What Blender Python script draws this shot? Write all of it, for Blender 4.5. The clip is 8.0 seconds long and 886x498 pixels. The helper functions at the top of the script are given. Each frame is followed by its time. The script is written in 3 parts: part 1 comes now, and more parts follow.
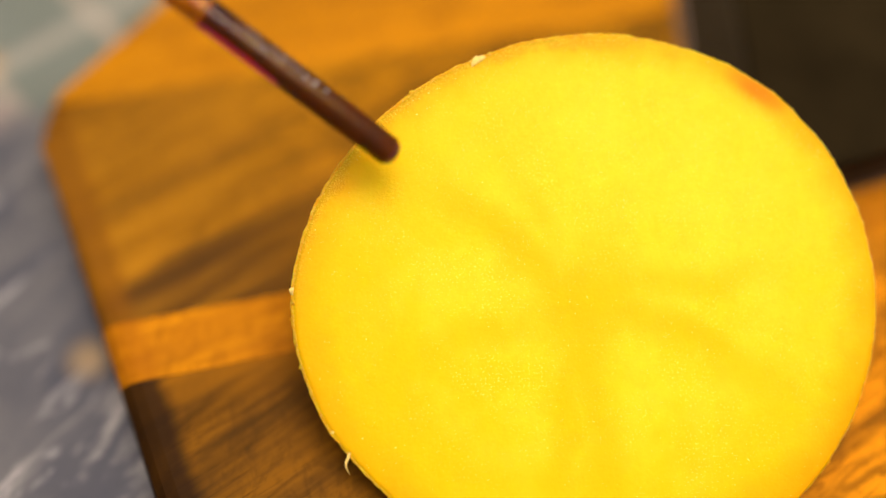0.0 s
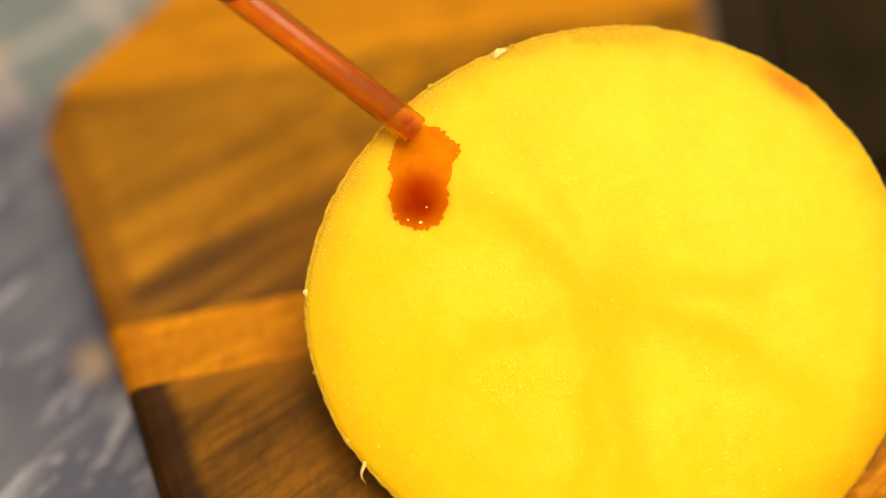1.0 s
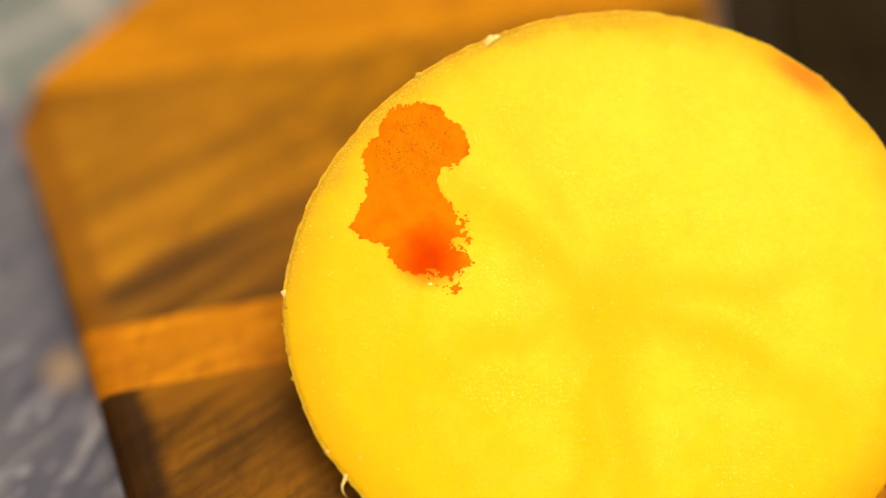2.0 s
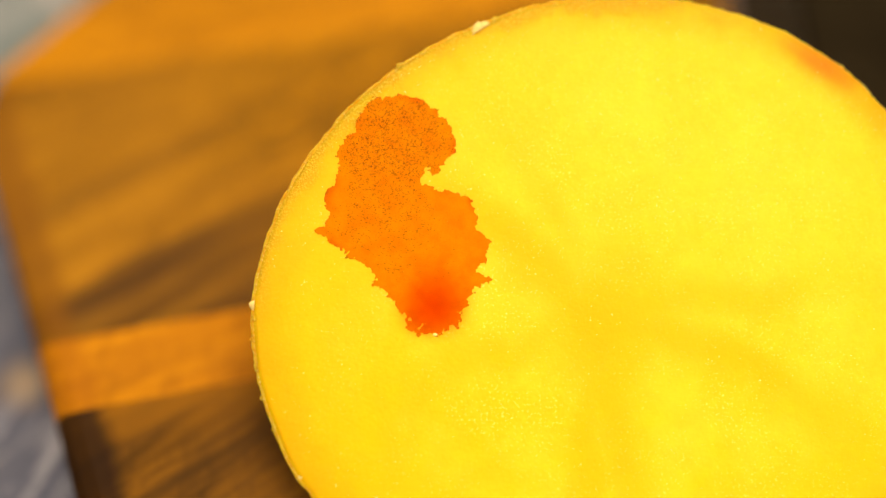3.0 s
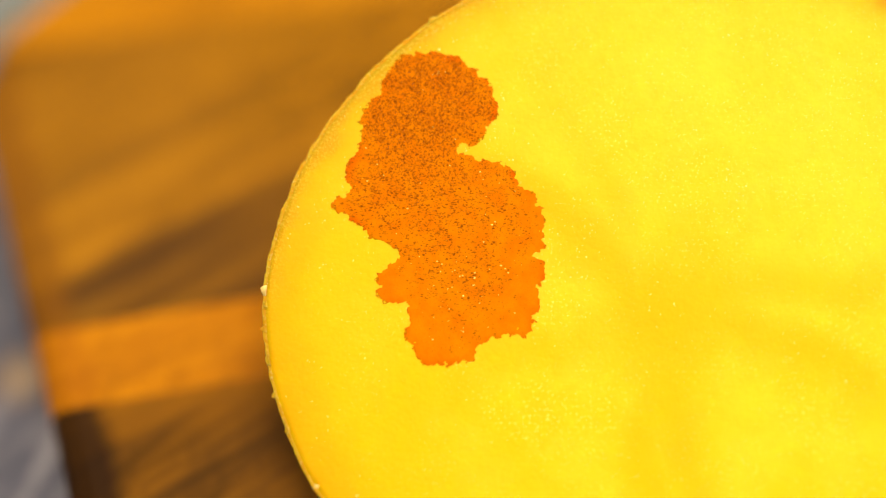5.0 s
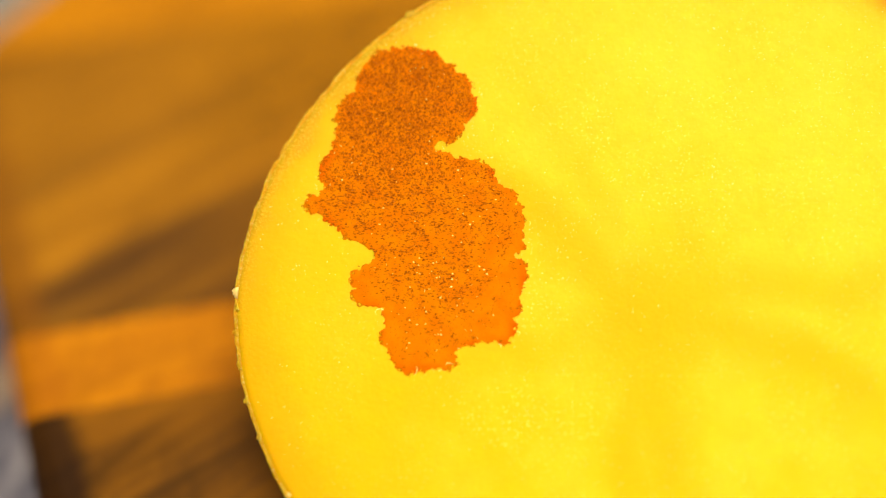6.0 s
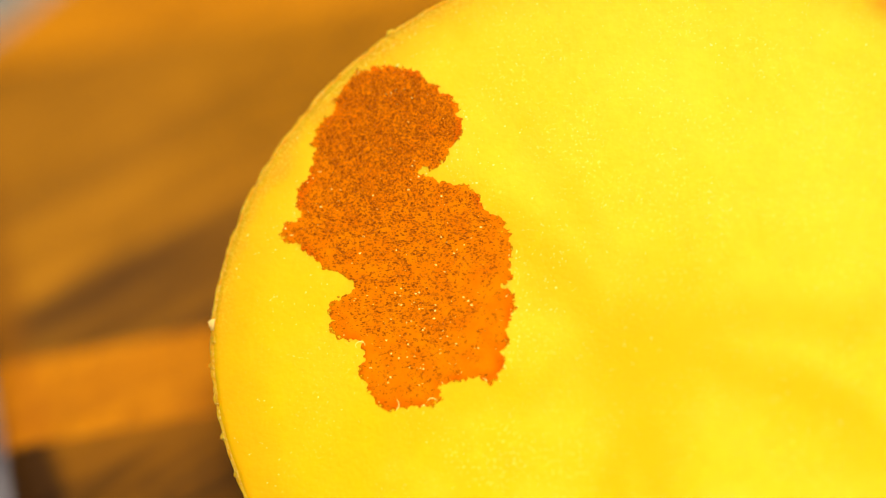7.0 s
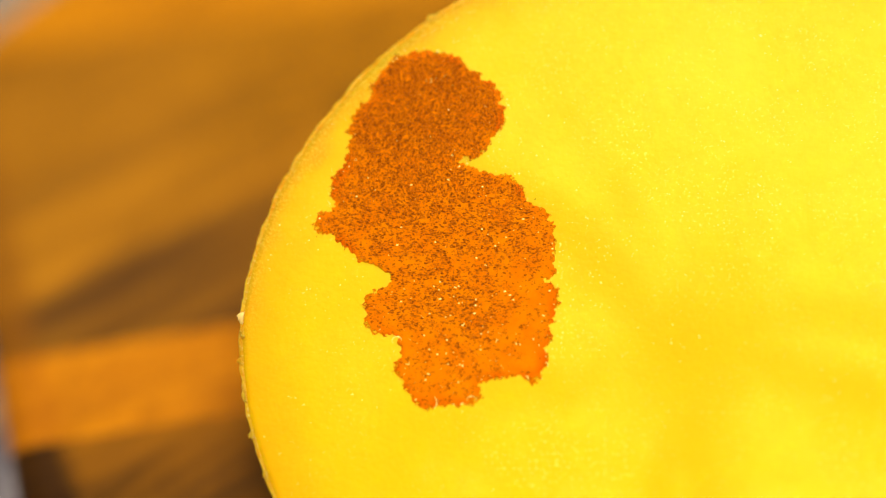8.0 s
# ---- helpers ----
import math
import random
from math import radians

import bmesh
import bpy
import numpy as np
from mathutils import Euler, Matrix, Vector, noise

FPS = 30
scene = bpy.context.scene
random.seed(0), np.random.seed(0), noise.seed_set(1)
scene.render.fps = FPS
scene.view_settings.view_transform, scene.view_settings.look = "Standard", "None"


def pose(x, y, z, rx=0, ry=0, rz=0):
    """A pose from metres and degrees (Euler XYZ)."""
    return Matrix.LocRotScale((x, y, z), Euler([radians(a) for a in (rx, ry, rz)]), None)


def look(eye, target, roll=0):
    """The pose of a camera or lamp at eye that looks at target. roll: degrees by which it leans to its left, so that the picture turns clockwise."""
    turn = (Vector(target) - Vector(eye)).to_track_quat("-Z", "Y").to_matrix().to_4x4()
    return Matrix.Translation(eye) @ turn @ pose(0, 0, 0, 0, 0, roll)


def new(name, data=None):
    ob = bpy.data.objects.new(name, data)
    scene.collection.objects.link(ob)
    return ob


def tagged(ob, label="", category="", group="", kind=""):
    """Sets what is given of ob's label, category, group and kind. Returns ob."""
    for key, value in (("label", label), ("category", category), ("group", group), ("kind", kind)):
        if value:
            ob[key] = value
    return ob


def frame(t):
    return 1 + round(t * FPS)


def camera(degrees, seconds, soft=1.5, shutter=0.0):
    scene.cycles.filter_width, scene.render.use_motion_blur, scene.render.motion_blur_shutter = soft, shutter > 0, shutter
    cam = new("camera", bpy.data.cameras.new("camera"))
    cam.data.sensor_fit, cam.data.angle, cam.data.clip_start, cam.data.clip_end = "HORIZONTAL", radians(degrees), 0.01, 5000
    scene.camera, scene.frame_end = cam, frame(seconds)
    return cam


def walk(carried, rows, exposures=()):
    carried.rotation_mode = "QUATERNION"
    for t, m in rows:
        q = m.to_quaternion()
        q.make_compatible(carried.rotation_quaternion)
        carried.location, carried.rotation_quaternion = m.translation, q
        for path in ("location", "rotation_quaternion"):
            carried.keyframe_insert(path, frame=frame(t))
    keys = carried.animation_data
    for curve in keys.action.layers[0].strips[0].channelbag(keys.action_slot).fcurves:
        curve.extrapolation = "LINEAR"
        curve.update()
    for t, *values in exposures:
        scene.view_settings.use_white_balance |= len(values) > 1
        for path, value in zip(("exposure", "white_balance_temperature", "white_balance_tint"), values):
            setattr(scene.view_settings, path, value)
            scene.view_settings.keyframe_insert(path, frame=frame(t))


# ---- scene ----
MM = 0.001
TABLE_TOP = 8.0                                    # height of the cloth, mm

# ---- camera: a hand-held macro shot that drifts closer ----
cam = camera(40.2, 8.0, soft=1.2)
PATH = [
    (0, (-0.00630, -0.06948, 0.16328), (0.00168, -0.00424, 0.03966), 6.07),
    (0.5, (-0.00764, -0.06842, 0.15897), (-0.00022, -0.00332, 0.03524), 5.62),
    (1, (-0.00796, -0.06582, 0.15851), (-0.00032, -0.00140, 0.03444), 6.04),
    (1.2, (-0.00788, -0.06605, 0.15794), (-0.00046, -0.00067, 0.03437), 5.77),
    (2.3, (-0.00212, -0.06342, 0.14524), (0.00286, 0.00392, 0.02261), 4.11),
    (2.5, (-0.00115, -0.06233, 0.14294), (0.00377, 0.00516, 0.02038), 4.08),
    (3, (-0.00009, -0.05774, 0.13993), (0.00330, 0.00873, 0.01676), 2.77),
    (3.5, (0.00022, -0.05833, 0.13475), (0.00149, 0.01040, 0.01279), 0.82),
    (4, (0.00044, -0.05974, 0.12850), (-0.00055, 0.01046, 0.00738), -0.73),
    (4.5, (-0.00011, -0.05406, 0.12780), (-0.00034, 0.01225, 0.00450), 0.06),
    (4.7, (0.00052, -0.05257, 0.12706), (-0.00080, 0.01377, 0.00378), -0.40),
    (5.8, (0.00438, -0.05283, 0.12268), (-0.00029, 0.01581, 0.00075), -3.02),
    (6, (0.00507, -0.05220, 0.12222), (0.00035, 0.01625, 0.00018), -3.08),
    (6.5, (0.00762, -0.04882, 0.12207), (0.00071, 0.01882, -0.00031), -4.71),
    (7, (0.01020, -0.04621, 0.12022), (0.00006, 0.01992, -0.00276), -7.49),
    (7.5, (0.00121, -0.04526, 0.11893), (-0.00130, 0.02204, -0.00380), -1.21),
    (8, (0.00317, -0.04689, 0.11614), (-0.00184, 0.02177, -0.00576), -2.85),
]
walk(cam, [(t, look(eye, target, roll)) for t, eye, target, roll in PATH])
cam.data.dof.use_dof = True
cam.data.dof.aperture_fstop = 2.8
scene.view_settings.exposure = 0.0

# ---- light: open sky and a high, hazy sun ----
SUN = Vector((0.12, 0.10, 1.10)).normalized()
world = bpy.data.worlds.new("sky")
scene.world = world
world.use_nodes = True
sky = world.node_tree.nodes.new("ShaderNodeTexSky")
sky.sky_type, sky.sun_disc = "NISHITA", False
sky.air_density, sky.dust_density, sky.ozone_density = 0.6, 8.0, 0.2
sky.sun_elevation, sky.sun_rotation = math.asin(SUN.z), math.atan2(SUN.x, SUN.y)
world.node_tree.nodes["Background"].inputs["Strength"].default_value = 0.105
world.node_tree.links.new(sky.outputs["Color"], world.node_tree.nodes["Background"].inputs["Color"])
sun_data = bpy.data.lights.new("sun", "SUN")
sun_data.energy, sun_data.angle, sun_data.color = 2.55, radians(46), (1.0, 0.90, 0.70)
sun = new("sun", sun_data)
sun.matrix_world = look(SUN * 3, (0, 0, 0))


# ---- materials ----
class Nodes:
    """A node material with short calls for its nodes."""

    def __init__(self, name):
        self.mat = bpy.data.materials.new(name)
        self.mat.use_nodes = True
        self.tree = self.mat.node_tree
        self.bsdf = self.tree.nodes["Principled BSDF"]

    def put(self, socket, value):
        if isinstance(value, bpy.types.NodeSocket):
            self.tree.links.new(value, socket)
        elif isinstance(value, tuple) and len(value) == 3 and socket.type == "RGBA":
            socket.default_value = (*value, 1)
        else:
            socket.default_value = value

    def add(self, kind, sockets, **settings):
        node = self.tree.nodes.new(kind)
        if "operation" in settings:
            node.operation = settings["operation"]
        if "data_type" in settings:
            node.data_type = settings["data_type"]
        if "blend_type" in settings:
            node.blend_type = settings["blend_type"]
        if "use_clamp" in settings:
            node.use_clamp = settings["use_clamp"]
        for key, value in sockets.items():
            self.put(node.inputs[key], value)
        return node

    def math(self, operation, a, b=0.0, clamp=False):
        return self.add("ShaderNodeMath", {0: a, 1: b}, operation=operation, use_clamp=clamp).outputs[0]

    def mix(self, factor, a, b, blend="MIX"):
        node = self.add("ShaderNodeMix", {0: factor, 6: a, 7: b}, data_type="RGBA", blend_type=blend)
        return node.outputs[2]

    def place(self):
        """Object coordinates, in millimetres."""
        coord = self.add("ShaderNodeTexCoord", {}).outputs["Object"]
        return self.add("ShaderNodeVectorMath", {0: coord, 1: (1000, 1000, 1000)}, operation="MULTIPLY").outputs[0]

    def noise(self, place, scale, detail=4.0, rough=0.55, distort=0.0):
        return self.add("ShaderNodeTexNoise", {"Vector": place, "Scale": scale, "Detail": detail, "Roughness": rough, "Distortion": distort}).outputs["Fac"]

    def ramp(self, value, low, high):
        node = self.add("ShaderNodeMapRange", {0: value, 1: low, 2: high, 3: 0.0, 4: 1.0})
        node.interpolation_type = "SMOOTHSTEP"
        return node.outputs[0]

    def bump(self, height, distance, strength=1.0):
        return self.add("ShaderNodeBump", {"Height": height, "Distance": distance, "Strength": strength}).outputs[0]

    def split(self, place):
        node = self.add("ShaderNodeSeparateXYZ", {0: place})
        return node.outputs[0], node.outputs[1], node.outputs[2]

    def turned(self, place, angle, stretch):
        """Coordinates turned by angle (degrees), the first one squeezed by stretch, for grain that runs along it."""
        x, y, z = self.split(place)
        c, s = math.cos(radians(angle)), math.sin(radians(angle))
        along = self.math("ADD", self.math("MULTIPLY", x, c), self.math("MULTIPLY", y, s))
        across = self.math("SUBTRACT", self.math("MULTIPLY", y, c), self.math("MULTIPLY", x, s))
        vec = self.add("ShaderNodeCombineXYZ", {0: self.math("MULTIPLY", along, stretch), 1: across, 2: z}).outputs[0]
        return vec, along, across

    def set(self, **values):
        for key, value in values.items():
            self.put(self.bsdf.inputs[key.replace("_", " ")], value)
        return self.mat


def plain(name, colour, rough, spread=0.12, scale=0.5, metal=0.0, gloss=0.5):
    n = Nodes(name)
    p = n.place()
    a = n.noise(p, scale, 5)
    dark = tuple(c * (1 - spread) for c in colour)
    light = tuple(min(1, c * (1 + spread)) for c in colour)
    return n.set(Base_Color=n.mix(n.ramp(a, 0.3, 0.7), dark, light), Roughness=rough, Metallic=metal, Specular_IOR_Level=gloss,
                 Normal=n.bump(n.noise(p, scale * 6, 4), 0.00005, 0.6))


CENTRE, HALF = (20.0, -6.5), (36.6, 33.7)      # the potato slice: middle and half axes, mm


def flesh_material():
    n = Nodes("potato_flesh")
    p = n.place()
    warp = n.add("ShaderNodeTexNoise", {"Vector": p, "Scale": 0.07, "Detail": 1.0}).outputs["Color"]
    warp = n.add("ShaderNodeVectorMath", {0: warp, 1: (0.5, 0.5, 0.5)}, operation="SUBTRACT").outputs[0]
    warp = n.add("ShaderNodeVectorMath", {0: warp, 1: (9, 9, 0)}, operation="MULTIPLY").outputs[0]
    x, y, z = n.split(n.add("ShaderNodeVectorMath", {0: p, 1: warp}, operation="ADD").outputs[0])
    x, y = n.math("SUBTRACT", x, 19.8), n.math("SUBTRACT", y, -7.0)
    far = n.math("SQRT", n.math("ADD", n.math("MULTIPLY", x, x), n.math("MULTIPLY", y, y)))
    pith = n.math("MULTIPLY", n.ramp(far, 11.5, 0.5), 0.9)
    for angle, length, width, amount in ((142, 34, 5.0, 0.85), (118, 30, 3.3, 0.45), (11, 32, 4.2, 0.65), (-21, 36, 4.4, 0.75), (-84, 42, 4.2, 0.75), (-99, 38, 3.6, 0.7), (-163, 30, 3.5, 0.55)):
        c, s = math.cos(radians(angle)), math.sin(radians(angle))
        along = n.math("ADD", n.math("MULTIPLY", x, c), n.math("MULTIPLY", y, s))
        across = n.math("ABSOLUTE", n.math("SUBTRACT", n.math("MULTIPLY", y, c), n.math("MULTIPLY", x, s)))
        ray = n.math("MULTIPLY", n.ramp(across, width, 0.2), n.ramp(along, 0.0, 2.0))
        ray = n.math("MULTIPLY", n.math("MULTIPLY", ray, n.ramp(along, length, length * 0.45)), amount)
        pith = n.math("MAXIMUM", pith, ray)
    blotch = n.noise(p, 0.10, 3)
    colour = n.mix(n.ramp(blotch, 0.35, 0.7), (0.97, 0.60, 0.004), (0.985, 0.680, 0.018))
    fine = n.noise(p, 1.6, 5, 0.65)
    colour = n.mix(n.math("MULTIPLY", n.ramp(fine, 0.45, 0.75), 0.45), colour, (0.985, 0.695, 0.016))
    cloud = n.noise(p, 0.34, 4, 0.6, 0.4)
    colour = n.mix(n.math("MULTIPLY", n.ramp(cloud, 0.50, 0.75), 0.32), colour, (0.985, 0.745, 0.034))
    colour = n.mix(n.math("MULTIPLY", n.ramp(cloud, 0.48, 0.28), 0.30), colour, (0.97, 0.555, 0.0015))
    # fine pale flecks, wet sparkle painted into the colour
    grain = n.math("MULTIPLY", n.ramp(n.noise(p, 3.2, 3, 0.6), 0.57, 0.70), n.ramp(n.noise(p, 0.16, 3), 0.40, 0.60))
    colour = n.mix(n.math("MULTIPLY", grain, 0.9), colour, (0.95, 0.87, 0.18))
    ox, oy, oz = n.split(p)
    ex = n.math("DIVIDE", n.math("SUBTRACT", ox, CENTRE[0]), HALF[0])
    ey = n.math("DIVIDE", n.math("SUBTRACT", oy, CENTRE[1]), HALF[1])
    rim = n.math("SQRT", n.math("ADD", n.math("MULTIPLY", ex, ex), n.math("MULTIPLY", ey, ey)))
    rim = n.math("ADD", rim, n.math("MULTIPLY", n.math("SUBTRACT", n.noise(p, 0.22, 3), 0.5), 0.10))
    # paler towards the upper end
    pale = n.ramp(n.math("ADD", n.math("MULTIPLY", ey, 0.8), n.math("MULTIPLY", ex, 0.5)), -0.5, 0.9)
    mottle = n.ramp(n.noise(p, 0.75, 5, 0.7), 0.30, 0.66)
    colour = n.mix(n.math("MULTIPLY", n.math("MULTIPLY", pale, n.math("ADD", n.math("MULTIPLY", mottle, 0.6), 0.4)), 0.55), colour, (0.985, 0.760, 0.042))
    colour = n.mix(n.math("MULTIPLY", pith, 0.95), colour, (0.97, 0.515, 0.0005))
    # deeper and more orange in colour towards the rim
    colour = n.mix(n.math("MULTIPLY", n.ramp(n.math("SUBTRACT", n.math("SUBTRACT", rim, n.math("MULTIPLY", ex, 0.15)), n.math("MULTIPLY", ey, 0.20)), 0.42, 1.10), 0.75), colour, (0.97, 0.53, 0.001))
    colour = n.mix(n.math("MULTIPLY", n.ramp(n.math("SUBTRACT", rim, n.math("MULTIPLY", ey, 0.04)), 0.83, 1.00), 0.65), colour, (0.95, 0.37, 0.0008))
    colour = n.mix(n.math("MULTIPLY", n.math("MULTIPLY", n.ramp(rim, 0.93, 1.02), n.ramp(ex, -0.2, 0.5)), 0.40), colour, (0.90, 0.28, 0.0006))
    # a grainy, tan crust along the upper edge
    side = n.math("SUBTRACT", n.math("MULTIPLY", ey, 0.82), n.math("MULTIPLY", ex, 0.57))
    crumbs = n.noise(p, 4.2, 3, 0.6)
    edge = n.math("ADD", rim, n.math("MULTIPLY", n.ramp(side, 0.60, 0.95), 0.030))
    colour = n.mix(n.math("MULTIPLY", n.math("MULTIPLY", n.ramp(edge, 0.84, 0.99), n.ramp(side, 0.2, 0.7)), 0.40), colour, (0.86, 0.45, 0.003))
    edge = n.math("ADD", edge, n.math("MULTIPLY", n.math("SUBTRACT", n.noise(p, 1.1, 4), 0.5), 0.05))
    crust = n.math("MULTIPLY", n.ramp(edge, 0.935, 0.985), n.ramp(side, 0.40, 0.80))
    colour = n.mix(n.math("MULTIPLY", crust, 0.85), colour, n.mix(n.ramp(crumbs, 0.45, 0.66), (0.80, 0.37, 0.008), (0.93, 0.53, 0.040)))
    # a reddish bruise at the skin
    bx, by = n.math("SUBTRACT", ox, 42.0), n.math("SUBTRACT", oy, 20.0)
    tilt_x = n.math("ADD", n.math("MULTIPLY", bx, 0.84), n.math("MULTIPLY", by, -0.54))
    tilt_y = n.math("ADD", n.math("MULTIPLY", bx, 0.54), n.math("MULTIPLY", by, 0.84))
    tilt_x = n.math("MULTIPLY", tilt_x, 0.42)
    spot = n.math("SQRT", n.math("ADD", n.math("MULTIPLY", tilt_x, tilt_x), n.math("MULTIPLY", tilt_y, tilt_y)))
    colour = n.mix(n.math("MULTIPLY", n.ramp(spot, 2.8, 0.3), 0.92), colour, (0.75, 0.22, 0.004))
    height = n.math("ADD", n.noise(p, 2.4, 4, 0.6), n.math("MULTIPLY", n.noise(p, 0.4, 2), 1.5))
    height = n.math("ADD", height, n.math("MULTIPLY", n.math("MULTIPLY", crumbs, crust), 4.0))
    return n.set(Base_Color=colour, Roughness=0.42, Specular_IOR_Level=0.05, Normal=n.bump(height, 0.00008, 0.5), Subsurface_Weight=0.65,
                 Subsurface_Radius=(1.0, 0.55, 0.08), Subsurface_Scale=0.0028)


def peel_material():
    n = Nodes("potato_peel")
    p = n.place()
    a = n.noise(p, 0.7, 5, 0.65)
    b = n.noise(p, 3.5, 4)
    colour = n.mix(n.ramp(a, 0.3, 0.7), (0.90, 0.33, 0.008), (0.97, 0.47, 0.025))
    colour = n.mix(n.math("MULTIPLY", n.ramp(b, 0.54, 0.70), 0.6), colour, (0.98, 0.64, 0.16))
    return n.set(Base_Color=colour, Roughness=0.6, Specular_IOR_Level=0.03, Normal=n.bump(b, 0.0003, 0.7), Subsurface_Weight=0.7,
                 Subsurface_Radius=(1.0, 0.6, 0.15), Subsurface_Scale=0.0022)


def dye_material(name, pale, deep, rim):
    """Soaked-in dye: patchy, redder where it gathers at the rim."""
    n = Nodes(name)
    p = n.place()
    a = n.noise(p, 0.5, 4)
    b = n.noise(p, 5.5, 3, 0.6)
    colour = n.mix(n.ramp(a, 0.3, 0.7), pale, deep)
    near = n.add("ShaderNodeAttribute", {})
    near.attribute_name = "rim_dye"
    colour = n.mix(n.math("MULTIPLY", n.math("MULTIPLY", n.ramp(near.outputs["Fac"], 0.0, 0.9), n.ramp(n.noise(p, 0.30, 2), 0.44, 0.62)), 0.9), colour, rim)
    colour = n.mix(n.math("MULTIPLY", n.ramp(b, 0.54, 0.72), 0.30), colour, tuple(c * 0.6 for c in deep))
    # the film thins out at its ragged rim
    thin = n.math("ADD", near.outputs["Fac"], n.math("MULTIPLY", n.math("SUBTRACT", n.noise(p, 2.2, 4, 0.65), 0.5), 1.1))
    return n.set(Base_Color=colour, Roughness=0.40, Specular_IOR_Level=0.005, Normal=n.bump(b, 0.00006, 0.4), Alpha=n.ramp(thin, 1.25, 0.80))


def drop_material(name, tint, reach, solid):
    """Wet, clear dye that swallows all but red light; it thins out from its middle to nothing and gathers at its lower side."""
    n = Nodes(name)
    p = n.place()
    x, y, z = n.split(p)
    y = n.math("MULTIPLY", y, n.math("SUBTRACT", 1.0, n.math("MULTIPLY", n.ramp(y, -1.0, 1.5), 0.35)))
    x, y = n.math("MULTIPLY", x, 0.88), n.math("MULTIPLY", y, 1.10)
    far = n.math("SQRT", n.math("ADD", n.math("MULTIPLY", x, x), n.math("MULTIPLY", y, y)))
    far = n.math("ADD", far, n.math("MULTIPLY", n.math("SUBTRACT", n.noise(p, 0.8, 4), 0.5), 0.9))
    clear = n.add("ShaderNodeBsdfTransparent", {"Color": n.mix(n.ramp(far, reach, reach * solid), (1.0, 1.0, 1.0), tint)})
    n.tree.links.new(clear.outputs[0], n.tree.nodes["Material Output"].inputs["Surface"])
    return n.mat


def wood_material(name, dark, light, angle, grain=0.35, bands=(), ends=None, rim=0.6, streaks=0.45, mottle=0.4, edge=0.45, sap=None):
    """Oiled wood: grain along angle (degrees from the stave), broad darker bands (place across the grain, half width, amount), mm."""
    n = Nodes(name)
    p = n.place()
    vec, along, across = n.turned(p, angle, 0.10)
    slow = n.noise(vec, 0.10, 4, 0.6, 0.6)
    fine = n.noise(vec, grain, 6, 0.65, 0.4)
    pores = n.noise(n.turned(p, angle, 0.05)[0], 1.6, 3, 0.6)
    shade = n.math("ADD", n.math("MULTIPLY", slow, 0.6), n.math("MULTIPLY", fine, 0.4))
    colour = n.mix(n.ramp(shade, 0.36, 0.62), dark, light)
    streak = n.noise(n.turned(p, angle + 5, 0.13)[0], 0.30, 5, 0.6, 0.9)
    colour = n.mix(n.math("MULTIPLY", n.ramp(streak, 0.50, 0.66), streaks), colour, tuple(c * 0.5 for c in dark))
    patch = n.noise(n.turned(p, angle + 20, 0.45)[0], 0.13, 4, 0.6, 1.2)
    colour = n.mix(n.math("MULTIPLY", n.ramp(patch, 0.46, 0.66), mottle), colour, dark)
    fleck = n.noise(n.turned(p, angle + 60, 0.55)[0], 0.34, 4, 0.65, 1.5)
    colour = n.mix(n.math("MULTIPLY", n.ramp(fleck, 0.46, 0.66), mottle * 0.8), colour, tuple(c * 0.8 for c in dark))
    wave = n.math("ADD", across, n.math("MULTIPLY", n.math("SUBTRACT", n.noise(vec, 0.12, 3), 0.5), 7.0))
    wave = n.math("ADD", wave, n.math("MULTIPLY", n.math("SUBTRACT", fine, 0.5), 9.0))
    thread = n.math("ADD", n.math("MULTIPLY", n.ramp(n.noise(n.turned(p, angle + 3, 0.08)[0], 0.42, 4, 0.6, 0.5), 0.36, 0.56), 0.40), 0.60)
    for at, half, amount in bands:
        far = n.math("ABSOLUTE", n.math("SUBTRACT", wave, at))
        colour = n.mix(n.math("MULTIPLY", n.ramp(far, half, half * 0.3), n.math("MULTIPLY", thread, amount)), colour, (dark[0] * 0.36, dark[1] * 0.38, 0.005))
    if ends:
        first, last, tone = ends
        turn = n.math("ADD", along, n.math("MULTIPLY", n.math("SUBTRACT", slow, 0.5), 40.0))
        colour = n.mix(n.ramp(turn, first, last), colour, n.mix(n.ramp(fine, 0.38, 0.6), tuple(c * 0.5 for c in tone), tone))
        short = n.math("MULTIPLY", n.ramp(n.noise(n.turned(p, angle - 4, 0.26)[0], 0.75, 4, 0.6, 0.7), 0.47, 0.58), n.ramp(turn, first, last))
        colour = n.mix(n.math("MULTIPLY", short, 0.9), colour, tuple(c * 0.30 for c in tone))
    colour = n.mix(n.math("MULTIPLY", n.ramp(pores, 0.56, 0.72), 0.55), colour, tuple(c * 0.35 for c in dark))
    if sap:                                        # paler sapwood towards one side of the stave: where it begins, where it is full, its tone
        first, last, tone = sap
        level = n.math("ADD", n.split(p)[1], n.math("MULTIPLY", n.math("SUBTRACT", fine, 0.5), 14.0))
        colour = n.mix(n.math("MULTIPLY", n.ramp(level, first, last), 0.75), colour, tone)
    # the wood goes darker in a band along the slanting side
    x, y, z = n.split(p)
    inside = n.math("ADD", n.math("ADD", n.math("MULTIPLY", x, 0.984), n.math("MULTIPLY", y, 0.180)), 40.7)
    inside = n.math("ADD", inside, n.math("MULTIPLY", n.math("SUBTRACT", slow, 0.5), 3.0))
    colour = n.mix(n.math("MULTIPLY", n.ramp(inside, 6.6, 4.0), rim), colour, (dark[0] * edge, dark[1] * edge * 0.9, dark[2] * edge))
